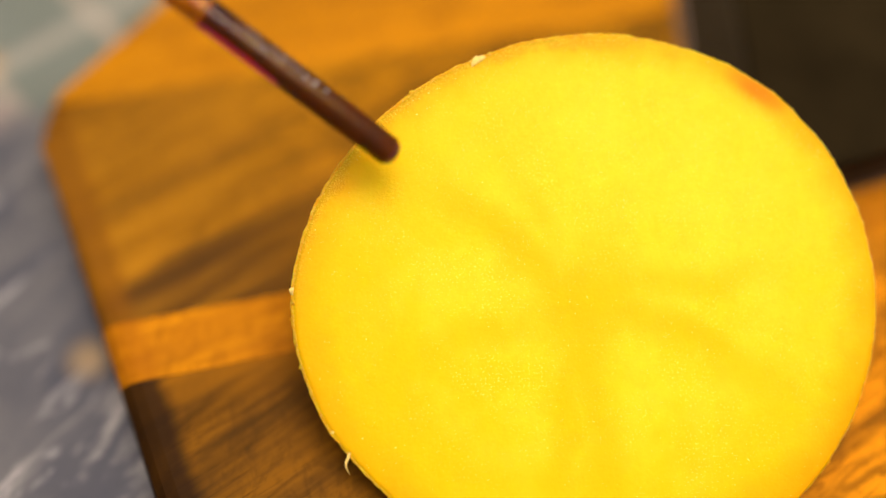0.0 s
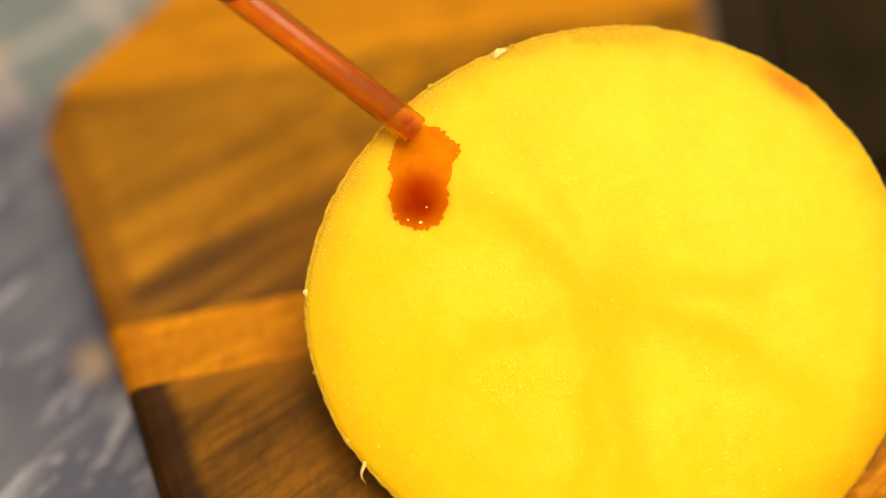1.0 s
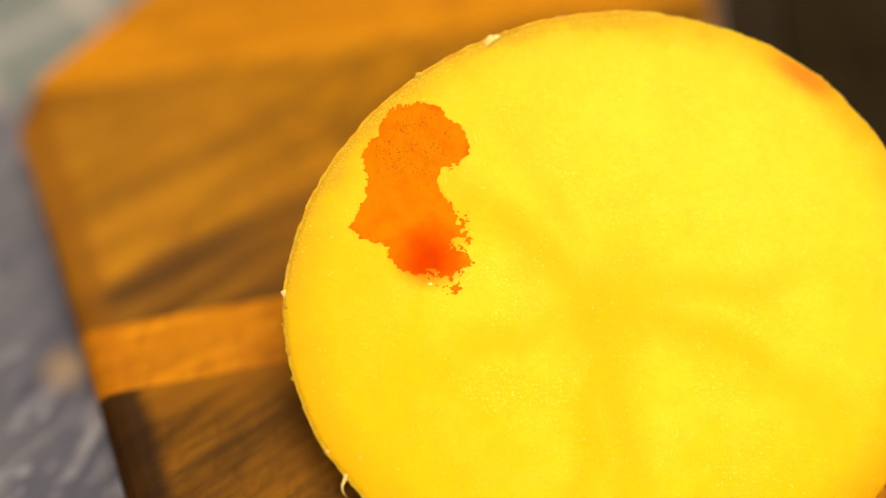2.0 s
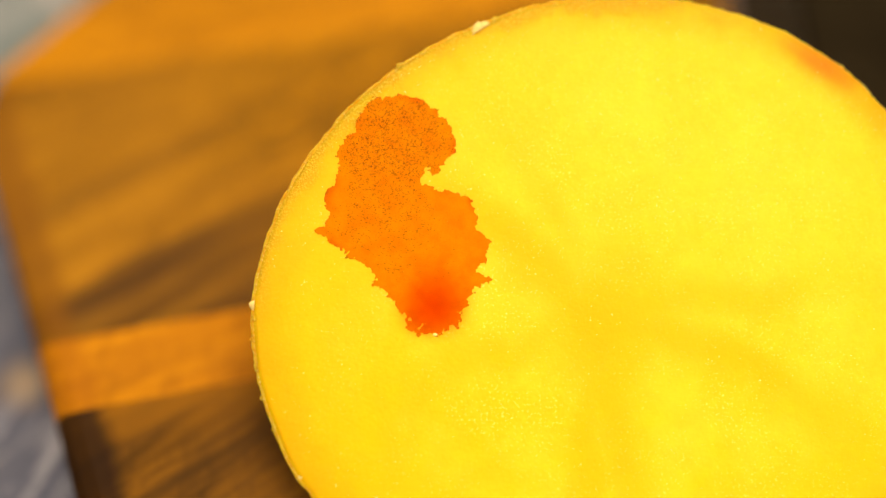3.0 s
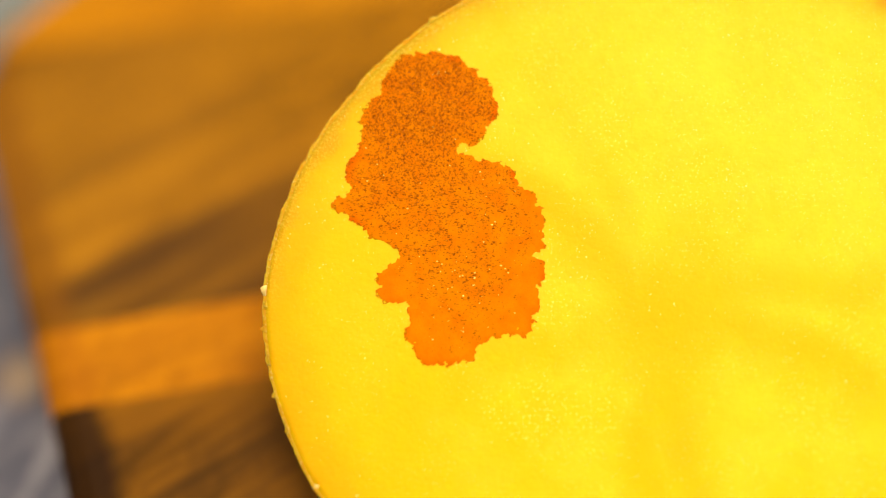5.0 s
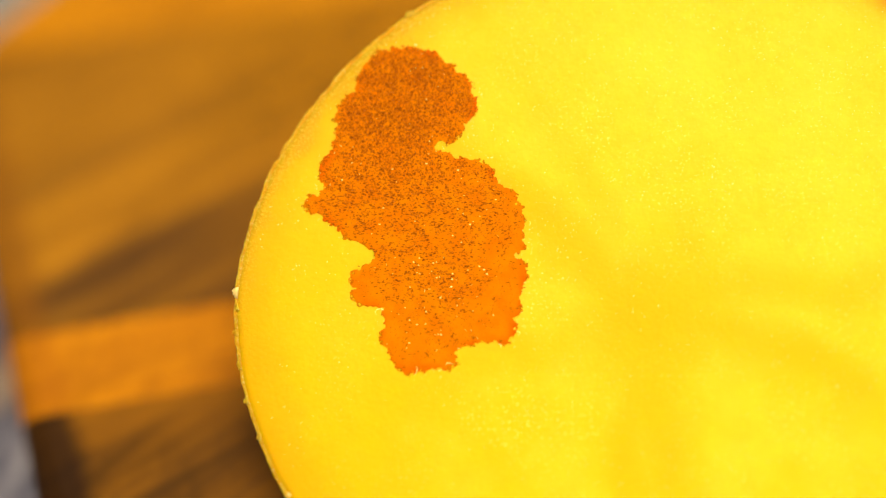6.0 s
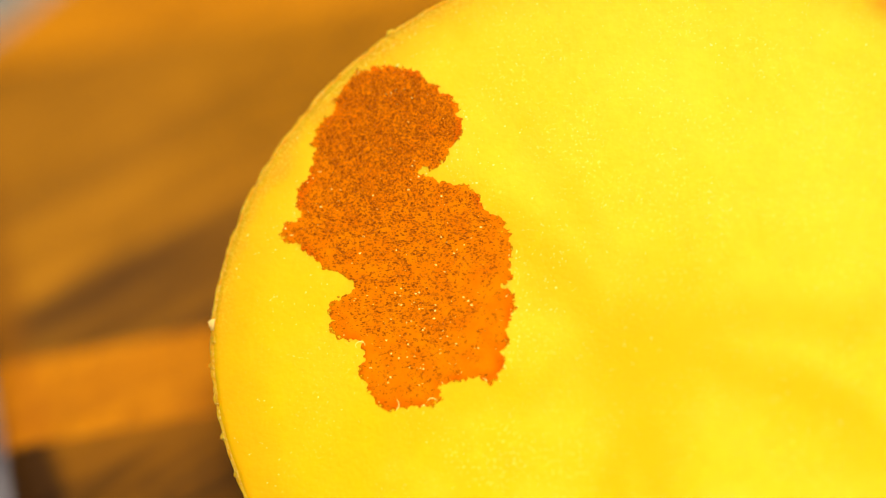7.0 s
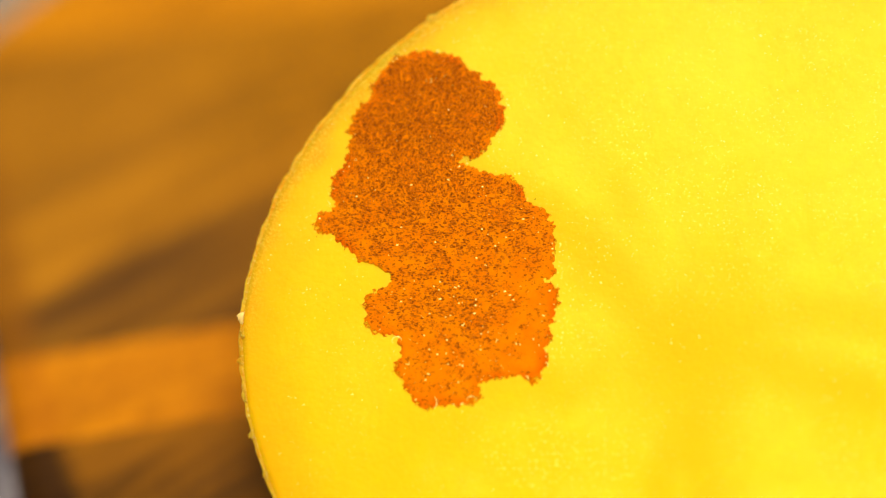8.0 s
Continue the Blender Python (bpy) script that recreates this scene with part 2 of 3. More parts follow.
    return n.set(Base_Color=colour, Roughness=n.math("ADD", n.math("MULTIPLY", fine, 0.2), 0.5), Specular_IOR_Level=0.06, Normal=n.bump(pores, 0.0002, 0.5))


def cloth_material():
    """A marbled blue-grey weave, teal with pale bands in its far part."""
    n = Nodes("marbled_cloth")
    p = n.place()
    vec, along, across = n.turned(p, 55, 0.35)
    veins = n.noise(vec, 0.09, 6, 0.62, 1.2)
    cloud = n.noise(p, 0.035, 3)
    colour = n.mix(n.ramp(cloud, 0.35, 0.65), (0.062, 0.059, 0.073), (0.112, 0.103, 0.108))
    colour = n.mix(n.math("MULTIPLY", n.ramp(veins, 0.50, 0.70), 0.75), colour, (0.36, 0.32, 0.30))
    colour = n.mix(n.math("MULTIPLY", n.ramp(veins, 0.46, 0.34), 0.5), colour, (0.038, 0.040, 0.062))
    thin = n.noise(n.turned(p, 48, 0.3)[0], 0.28, 5, 0.6, 0.8)
    colour = n.mix(n.math("MULTIPLY", n.ramp(thin, 0.56, 0.72), 0.45), colour, (0.50, 0.45, 0.44))
    x, y, z = n.split(p)
    edge = n.math("ADD", n.math("ADD", y, n.math("MULTIPLY", x, 0.12)), n.math("MULTIPLY", cloud, 8.0))
    teal = n.mix(n.noise(p, 0.08, 4), (0.115, 0.125, 0.10), (0.175, 0.19, 0.16))
    bands = n.turned(p, -49, 1.0)[2]
    saw = n.math("ABSOLUTE", n.math("SUBTRACT", n.math("FRACT", n.math("DIVIDE", n.math("ADD", bands, 11.8), 19.0)), 0.5))
    teal = n.mix(n.math("MULTIPLY", n.ramp(saw, 0.10, 0.03), 0.85), teal, (0.34, 0.28, 0.22))
    other = n.turned(p, 38, 1.0)[2]
    saw = n.math("ABSOLUTE", n.math("SUBTRACT", n.math("FRACT", n.math("DIVIDE", n.math("ADD", other, 6.0), 23.0)), 0.5))
    teal = n.mix(n.math("MULTIPLY", n.ramp(saw, 0.10, 0.03), 0.35), teal, (0.52, 0.44, 0.36))
    colour = n.mix(n.ramp(edge, 31.0, 37.0), colour, teal)
    for sx, sy, size, tint in ((-67.0, 45.0, 4.5, (0.62, 0.30, 0.05)), (-45.2, -4.2, 4.6, (0.40, 0.25, 0.10)), (-64.0, 36.0, 5.0, (0.36, 0.25, 0.20))):
        dx, dy = n.math("SUBTRACT", x, sx), n.math("SUBTRACT", y, sy)
        off = n.math("SQRT", n.math("ADD", n.math("MULTIPLY", dx, dx), n.math("MULTIPLY", dy, dy)))
        colour = n.mix(n.math("MULTIPLY", n.ramp(n.math("ADD", off, n.math("MULTIPLY", veins, 2.0)), size + 1.0, size * 0.2), 0.55), colour, tint)
    weave = n.math("MULTIPLY", n.math("SINE", n.math("MULTIPLY", x, 9.0)), n.math("SINE", n.math("MULTIPLY", y, 9.0)))
    return n.set(Base_Color=colour, Roughness=0.85, Normal=n.bump(weave, 0.0001, 0.4))


def glass_material():
    n = Nodes("amber_stained_glass")
    p = n.place()
    film = n.noise(p, 0.5, 4)
    colour = n.mix(n.ramp(film, 0.35, 0.7), (1.0, 0.70, 0.006), (0.97, 0.54, 0.004))
    return n.set(Base_Color=colour, Roughness=0.18, IOR=1.34, Transmission_Weight=1.0)


def grain_material():
    """Dyed starch grains, from rusty to dark brown."""
    n = Nodes("dyed_starch")
    one = n.add("ShaderNodeNewGeometry", {}).outputs["Random Per Island"]
    return n.set(Base_Color=n.mix(n.ramp(one, 0.25, 0.85), (0.53, 0.132, 0.0008), (0.24, 0.057, 0.0010)), Roughness=0.4, Specular_IOR_Level=0.02)


FLESH, PEEL = flesh_material(), peel_material()
PEEL_PALE = plain("pale_peel", (0.93, 0.62, 0.16), 0.5, 0.12, 2.0, 0.0, 0.2)
DYE = dye_material("orange_dye", (0.77, 0.212, 0.0003), (0.71, 0.163, 0.0003), (0.68, 0.108, 0.0003))
DROP_CORE = drop_material("thick_red_dye", (0.66, 0.48, 0.5), 4.2, 0.10)
DROP_BODY = drop_material("red_dye", (0.96, 0.66, 0.6), 4.3, 0.05)
DROP_REST = drop_material("thin_red_dye", (0.98, 0.76, 0.7), 4.3, 0.05)
DYE_BROWN = grain_material()
LIQUID = plain("dark_dye_liquid", (0.095, 0.020, 0.020), 0.35, 0.2, 0.4, 0.0, 0.3)
PEARL = plain("pale_bubble", (0.95, 0.78, 0.66), 0.25)
MAGENTA_GLOW = plain("magenta_glow", (0.95, 0.015, 0.17), 0.3)
GLASS = glass_material()
AMBER = plain("amber_liquid", (0.80, 0.50, 0.004), 0.3, 0.15, 0.4, 0.0, 0.2)
# pale yellow for small pieces that stand in for wet glints
GLINT = plain("pale_glint", (1.0, 0.92, 0.20), 0.1, 0.03, 0.5, 0.0, 0.2)
# juice beads, their sparkle put into the pale colour
DEW_GLINT = plain("juice_glint", (0.97, 0.90, 0.30), 0.2, 0.03, 0.5, 0.0, 0.3)
CLOTH = cloth_material()
BLACK = plain("black_lid", (0.019, 0.0125, 0.005), 0.85, 0.3, 0.05, 0.0, 0.01)
BOX_SIDE = plain("dark_box_side", (0.034, 0.024, 0.012), 0.8, 0.25, 0.05, 0.0, 0.06)
BOX_HIGHLIGHT = plain("box_highlight", (0.11, 0.060, 0.035), 0.7)
TABLE = plain("table_wood", (0.24, 0.15, 0.08), 0.5, 0.3, 0.02)
GROUND = plain("paving", (0.26, 0.25, 0.23), 0.9, 0.25, 0.004)
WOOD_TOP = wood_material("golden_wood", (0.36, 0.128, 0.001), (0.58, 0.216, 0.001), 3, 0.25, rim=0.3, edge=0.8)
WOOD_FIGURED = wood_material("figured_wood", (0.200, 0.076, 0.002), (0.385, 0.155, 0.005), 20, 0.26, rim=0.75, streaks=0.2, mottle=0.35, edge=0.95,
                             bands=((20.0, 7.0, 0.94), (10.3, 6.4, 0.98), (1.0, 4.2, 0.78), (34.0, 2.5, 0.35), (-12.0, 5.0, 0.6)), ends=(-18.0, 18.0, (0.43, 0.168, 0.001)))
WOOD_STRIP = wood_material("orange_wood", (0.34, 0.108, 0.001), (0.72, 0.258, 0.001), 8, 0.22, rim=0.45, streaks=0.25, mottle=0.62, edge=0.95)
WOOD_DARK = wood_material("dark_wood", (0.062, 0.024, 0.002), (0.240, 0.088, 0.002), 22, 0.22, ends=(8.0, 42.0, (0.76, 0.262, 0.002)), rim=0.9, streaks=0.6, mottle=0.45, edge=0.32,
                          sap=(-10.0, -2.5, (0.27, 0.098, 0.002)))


# ---- making things ----
def part(name, bm, material, parent=None, label="", smooth=True):
    """Links a bmesh as one mesh object under a thing or a part."""
    mesh = bpy.data.meshes.new(name)
    bmesh.ops.recalc_face_normals(bm, faces=bm.faces)
    bm.to_mesh(mesh)
    bm.free()
    mesh.materials.append(material)
    mesh.polygons.foreach_set("use_smooth", [smooth] * len(mesh.polygons))
    ob = new(name, mesh)
    ob.parent = parent
    return tagged(ob, label)


def extruded(points, low, high, bevel=0.0, steps=3, pick=None, shrink=0.0):
    """A prism over a convex outline (mm), with its upper edges rounded where pick(a, b) holds."""
    bm = bmesh.new()
    mid = Vector((sum(p[0] for p in points), sum(p[1] for p in points))) / len(points)
    bottom = [bm.verts.new((x * MM, y * MM, low * MM)) for x, y in points]
    top = []
    for x, y in points:
        away = (Vector((x, y)) - mid).normalized() * shrink
        top.append(bm.verts.new(((x - away.x) * MM, (y - away.y) * MM, high * MM)))
    bm.faces.new(bottom[::-1])
    lid = bm.faces.new(top)
    k = len(points)
    for i in range(k):
        bm.faces.new((bottom[i], bottom[(i + 1) % k], top[(i + 1) % k], top[i]))
    if bevel:
        edges = [e for e in lid.edges if pick is None or pick(e.verts[0].co / MM, e.verts[1].co / MM)]
        bmesh.ops.bevel(bm, geom=edges, offset=bevel * MM, segments=steps, profile=0.5, affect="EDGES")
    return bm


# ---- the table and what lies under the slice ----
bm = bmesh.new()
bmesh.ops.create_grid(bm, x_segments=1, y_segments=1, size=600)
ground = tagged(part("ground", bm, GROUND), "pale paving under the table, out to the horizon", "ground", kind="structure")
ground.location.z = TABLE_TOP * MM - 0.75

table = tagged(new("table"), "plain wooden table under a marbled cloth", "table")
table.location.z = TABLE_TOP * MM - 0.75
part("tabletop", extruded([(-600, -450), (600, -450), (600, 450), (-600, 450)], 715, 749, 4), TABLE, table)
for x in (-540, 540):
    for y in (-390, 390):
        part("leg", extruded([(x - 30, y - 30), (x + 30, y - 30), (x + 30, y + 30), (x - 30, y + 30)], 0, 715, 0), TABLE, table)


def tablecloth():
    bm = bmesh.new()
    bmesh.ops.create_grid(bm, x_segments=160, y_segments=120, size=1)
    for v in bm.verts:
        v.co.x, v.co.y = v.co.x * 0.59, v.co.y * 0.44
        v.co.z = TABLE_TOP * MM - 0.0006 + 0.0005 * noise.noise(v.co * 30)
    low = bmesh.ops.extrude_face_region(bm, geom=bm.faces[:])["geom"]
    for v in low:
        if isinstance(v, bmesh.types.BMVert):
            v.co.z = TABLE_TOP * MM - 0.001
    return tagged(part("tablecloth", bm, CLOTH), "blue-grey marbled tablecloth with pale teal banded area", "tablecloth")


tablecloth()

STAVE = 11.4                                       # the staves' direction, degrees
BOARD_TOP = 15.5
CORNER = Vector((-55.4, 29.8))


def board_outline():
    """The board's convex outline in its own axes, staves along x, with rounded corners, mm."""
    turn = Matrix.Rotation(-radians(STAVE), 2)
    side = Vector((21.5, -54.9)).normalized()
    cut = Vector((16.0, 21.0)).normalized()
    a = CORNER
    low, up = a + side * 150, a + cut * 75
    ring = [a, low, low + Vector((70, -30)), Vector((210, -120)), Vector((250, -60)), Vector((235, 60)), up + Vector((200, 45)), up + Vector((70, 22)), up]
    out = []
    k = len(ring)
    for i, p in enumerate(ring):
        to_a, to_b = (ring[i - 1] - p).normalized() * 5, (ring[(i + 1) % k] - p).normalized() * 5
        for f in (0.0, 0.25, 0.5, 0.75, 1.0):
            q = p + to_a * (1 - f) ** 2 + to_b * f ** 2
            out.append(turn @ q)
    return out


def clipped(points, low, high):
    """The part of a convex outline between two heights."""
    for level, sign in ((low, 1), (high, -1)):
        kept = []
        for i, p in enumerate(points):
            q = points[(i + 1) % len(points)]
            dp, dq = (p.y - level) * sign, (q.y - level) * sign
            if dp >= 0:
                kept.append(p)
            if (dp > 0) != (dq > 0) and abs(dp - dq) > 1e-9:
                kept.append(p + (q - p) * (dp / (dp - dq)))
        points = kept
    out = []
    for p in points:
        if not out or (p - out[-1]).length > 0.05:
            out.append(p)
    return out if len(out) < 3 or (out[0] - out[-1]).length > 0.05 else out[:-1]


def cutting_board():
    board = tagged(new("cutting_board"), "thick oiled wooden cutting board of glued light and dark staves", "cutting board")
    board.matrix_world = pose(0, 0, 0, 0, 0, STAVE)
    outline = board_outline()
    levels = (-260, -72, -38, -3.3, 5.5, 41.9, 66, 100, 240)
    kinds = (WOOD_STRIP, WOOD_FIGURED, WOOD_DARK, WOOD_STRIP, WOOD_FIGURED, WOOD_TOP, WOOD_FIGURED, WOOD_TOP)
    for low, high, material in zip(levels, levels[1:], kinds):
        shape = clipped(outline, low + 0.04, high - 0.04)
        if len(shape) < 3:
            continue
        inner = lambda a, b: not (abs(a.y - b.y) < 0.01 and min(abs(a.y - low - 0.04), abs(a.y - high + 0.04)) < 0.02)  # noqa: E731
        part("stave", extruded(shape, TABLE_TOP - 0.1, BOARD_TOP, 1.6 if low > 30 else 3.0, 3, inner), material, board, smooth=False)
    return board


cutting_board()

box = tagged(new("black_box"), "low dark box with a black lid on the cutting board", "box")
OUTLINE = [(41.2, 10.6), (150, 48.0), (150, 130), (41.2, 130)]
bm = extruded(OUTLINE, BOARD_TOP, BOARD_TOP + 8)
for v in bm.verts:
    if v.co.z > (BOARD_TOP + 4) * MM:              # one side leans in under the lid
        v.co.x, v.co.y = v.co.x + (5.6 * MM if v.co.x < 0.1 else -0.5 * MM), v.co.y + (2.4 * MM if v.co.y < 0.1 and v.co.x < 0.1 else 0.5 * MM if v.co.y < 0.1 else -0.5 * MM)
part("body", bm, BOX_SIDE, box, "dark brown-grey sloping sides", smooth=False)
part("lid", extruded([(47.4, 12.9), (150, 48.2), (150, 130), (47.4, 130)], BOARD_TOP + 8, BOARD_TOP + 9.6, 0.8, 3, None, 0.2), BLACK, box)
# added strip: the highlight line along the base edge, built as a lighter trim
part("base_highlight", extruded([(40.7, 10.1), (150.6, 47.8), (150.6, 130.6), (40.7, 130.6)], BOARD_TOP, BOARD_TOP + 0.8, 0.3, 2, None, 0.2), BOX_HIGHLIGHT, box, "thin mauve-brown strip that stands in for a highlight along the base")


# ---- the potato slice, propped at a slant with its lower edge on the board ----
TILT = 24
PLANE = pose(0, 0, 0.032, TILT, 0, 0)
THICK = 2.1


def rim_point(angle, scale=1.0):
    """The slice's outline at an angle, mm."""
    r = 0.998 + 0.017 * math.cos(angle) - 0.0155 * math.cos(3 * angle)
    c, s = math.cos(angle), math.sin(angle)
    r += 0.0060 * noise.noise((c * 7, s * 7, 3)) + 0.0035 * noise.noise((c * 26, s * 26, 5))
    r -= 0.006 * math.exp(-((angle - 1.2) / 0.25) ** 2) + 0.008 * max(0.0, s) + 0.008 * math.exp(-((angle - 2.71) / 0.24) ** 2)
    y = CENTRE[1] + HALF[1] * r * s * scale
    floor = -35.5
    if y < floor + 2:
        y = floor + 2 * math.exp((y - floor - 2) / 2)   # the lower end is cut straight
    return Vector((CENTRE[0] + HALF[0] * r * c * scale, y))


def potato_slice():
    thing = tagged(new("potato_slice"), "round wet slice of yellow potato with a thin torn peel", "potato slice")
    thing.matrix_world = PLANE
    steps = 360
    bm = bmesh.new()
    angles = [2 * math.pi * i / steps for i in range(steps)]
    rings = []
    for scale, z in ((0.25, 0), (0.5, 0), (0.7, 0), (0.85, 0), (0.94, 0), (0.975, -0.02), (0.990, -0.08), (0.995, -0.25), (0.994, -0.6)):
        rings.append([bm.verts.new((*(rim_point(a, scale) * MM), z * MM)) for a in angles])
    back = []
    for a in angles:
        p = rim_point(a, 0.965 if rim_point(a).y > -30 else 0.99)
        back.append(bm.verts.new((*(p * MM), -THICK * MM)))
    rings.append(back)
    for r, s in zip(rings, rings[1:]):
        for i in range(steps):
            bm.faces.new((r[i - 1], r[i], s[i], s[i - 1]))
    bm.faces.new(rings[0])
    bm.faces.new(back[::-1])
    part("flesh", bm, FLESH, thing)

    # the peel: a thin skin round the cut, uneven along its lip, a broader crust along the upper edge
    bm = bmesh.new()
    rings = [[] for _ in range(7)]
    steps = 900
    for a in [2 * math.pi * i / steps for i in range(steps)]:
        p = rim_point(a)
        c, s = math.cos(a), math.sin(a)
        out = Vector((c, s))
        rag = 0.5 + 0.5 * noise.noise((c * 17, s * 17, 9))
        crust = max(0.0, math.cos(a - 2.45)) ** 0.7 * (0.75 + 0.5 * noise.noise((c * 9, s * 9, 2)))
        under = max(0.0, min(1.0, (p.y + 32) / 10))
        low = 0.55 * max(0.0, c)
        lump = 0.10 * noise.noise((c * 30, s * 30, 1)) + 0.07 * noise.noise((c * 75, s * 75, 4))
        bits = [0.06 * noise.noise((c * 130, s * 130, 20 + k)) for k in range(3)]
        for ring, off, z in zip(rings, (-0.20 - 0.14 * rag - 0.3 * crust, -0.13 - 0.15 * crust + bits[0], -0.07 + lump * 0.6, 0.0 + lump, 0.03 + lump + bits[1], -0.02 - 0.3 * under + lump * 0.5, -0.08 - 0.9 * under),
                                (-0.12 - low, -0.07 + 0.03 * rag + bits[0] * crust - low, -0.12 + 0.05 * rag + bits[2] * crust - low, -0.24 + bits[1] - low, -0.52, -1.2, -THICK - 0.02)):
            q = p + out * off
            ring.append(bm.verts.new((*(q * MM), z * MM)))
    rings.append([bm.verts.new((v.co.x * 0.985 + 0.0003, v.co.y * 0.985 - 0.0001, -(THICK + 0.03) * MM)) for v in rings[-1]])
    for r, s in zip(rings, rings[1:]):
        for i in range(steps):
            bm.faces.new((r[i - 1], r[i], s[i], s[i - 1]))
    part("peel", bm, PEEL, thing, "thin tan peel with a ragged lip")

    # torn bits of peel that stand off the rim
    for u, v, way, length, width in ((-16.2, -5.2, 165, 0.6, 1.3), (6.6, 23.2, 118, 1.0, 2.6), (8.2, 24.1, 100, 0.5, 1.0), (-9.4, -25.4, 262, 2.6, 0.42),
                                     (-11.3, -22.4, 225, 0.6, 0.5), (-13.9, -17.6, 195, 0.45, 1.0), (20.0, 26.4, 95, 0.35, 1.4),
                                     (-1.6, 19.2, 130, 0.5, 1.1), (26.5, 26.1, 60, 0.4, 0.9),
                                     (-16.1, -6.5, 185, 0.45, 1.2), (-16.2, -8.7, 188, 0.5, 0.7), (-15.8, -11.4, 195, 0.4, 1.4), (-15.1, -14.5, 200, 0.5, 1.1)):
        bm = bmesh.new()
        rows = []
        for k in range(7):
            f = k / 6
            bend = radians(way + 18 * math.sin(f * 4 + u))
            c = Vector((u, v)) + Vector((math.cos(bend), math.sin(bend))) * (length * (f - 0.2))
            w = width * (1 - f ** 1.6) * (0.85 + 0.4 * noise.noise((u, v, f * 4))) * 0.5 + 0.02
            side = Vector((-math.sin(bend), math.cos(bend)))
            rows.append([bm.verts.new((*((c + side * w * math.cos(q)) * MM), (-0.12 + 0.35 * w * math.sin(q)) * MM)) for q in [i * math.pi / 4 for i in range(8)]])
        for r, s in zip(rows, rows[1:]):
            for i in range(8):
                bm.faces.new((r[i - 1], r[i], s[i], s[i - 1]))
        bm.faces.new(rows[0])
        bm.faces.new(rows[-1][::-1])
        part("peel_shred", bm, PEEL_PALE if length > 0.55 else PEEL, thing, "torn shred of peel")
    return thing


slice_thing = potato_slice()
cam.data.dof.focus_object = slice_thing

# ---- the dye ----
# The film is one low relief: each place lies as deep as the dye comes late to it, and the relief rises through the cut face.
CREEP = 0.012                                      # how fast the dye film rises, mm/s
STEP = 0.075                                       # how fine the relief is, mm
LEFT, LOW = -12.0, -14.5
# where the dye soaks in: middle, half axes (mm), when it begins to show and when it is full (s)
HEAD = ((-2.6, 10.9, 3.3, 3.2, 0.62, 0.71), (-2.7, 9.9, 3.7, 4.7, 0.68, 0.85), (-0.2, 11.6, 4.2, 3.2, 0.70, 1.88),
        (-5.6, 9.6, 2.1, 2.9, 0.82, 1.85), (-1.7, 12.1, 4.3, 4.0, 0.85, 1.28),
        (-3.0, 6.3, 3.7, 4.5, 0.85, 1.02), (-5.8, 5.8, 2.5, 4.2, 1.54, 2.67), (0.7, 14.3, 1.9, 1.1, 2.22, 2.90), (1.8, 8.9, 1.2, 0.9, 2.30, 3.68))
MIDDLE = ((-2.5, 3.5, 4.5, 3.8, 1.04, 1.16), (-6.7, 2.6, 2.4, 2.5, 1.30, 2.20), (3.3, 2.1, 3.3, 4.2, 1.98, 2.66), (-6.4, 4.5, 2.8, 3.4, 1.54, 2.86),
        (-4.8, 0.9, 2.3, 1.9, 1.66, 2.67), (6.0, 0.4, 2.7, 3.9, 2.15, 5.08), (-2.0, -0.3, 2.9, 2.6, 1.28, 1.80), (-1.2, 2.7, 5.3, 4.8, 1.25, 2.50),
        (1.3, -1.6, 5.3, 4.5, 1.80, 2.67), (-9.2, 2.4, 1.2, 1.1, 2.23, 6.42), (6.7, -2.5, 0.9, 1.1, 2.86, 3.16), (-3.2, -3.6, 1.6, 2.6, 3.07, 4.09))
TAIL = ((1.7, -4.3, 4.7, 3.6, 1.99, 3.50), (1.2, -4.9, 3.6, 6.0, 2.74, 3.79), (2.0, -5.9, 4.3, 3.8, 2.79, 3.62), (5.6, -4.6, 3.0, 4.6, 3.19, 5.34),
        (6.8, -8.2, 1.4, 1.8, 3.67, 7.94), (-0.2, -7.8, 3.6, 3.7, 3.75, 4.78), (-1.9, -10.2, 1.1, 1.5, 3.81, 4.21), (1.4, -10.6, 1.4, 1.5, 3.87, 8.44),
        (2.4, -10.2, 1.0, 1.7, 4.06, 5.98), (-4.3, -4.6, 2.4, 1.9, 4.16, 5.08), (-1.4, -11.5, 1.4, 0.7, 4.49, 6.27), (2.1, -8.6, 2.9, 1.9, 5.32, 6.10))


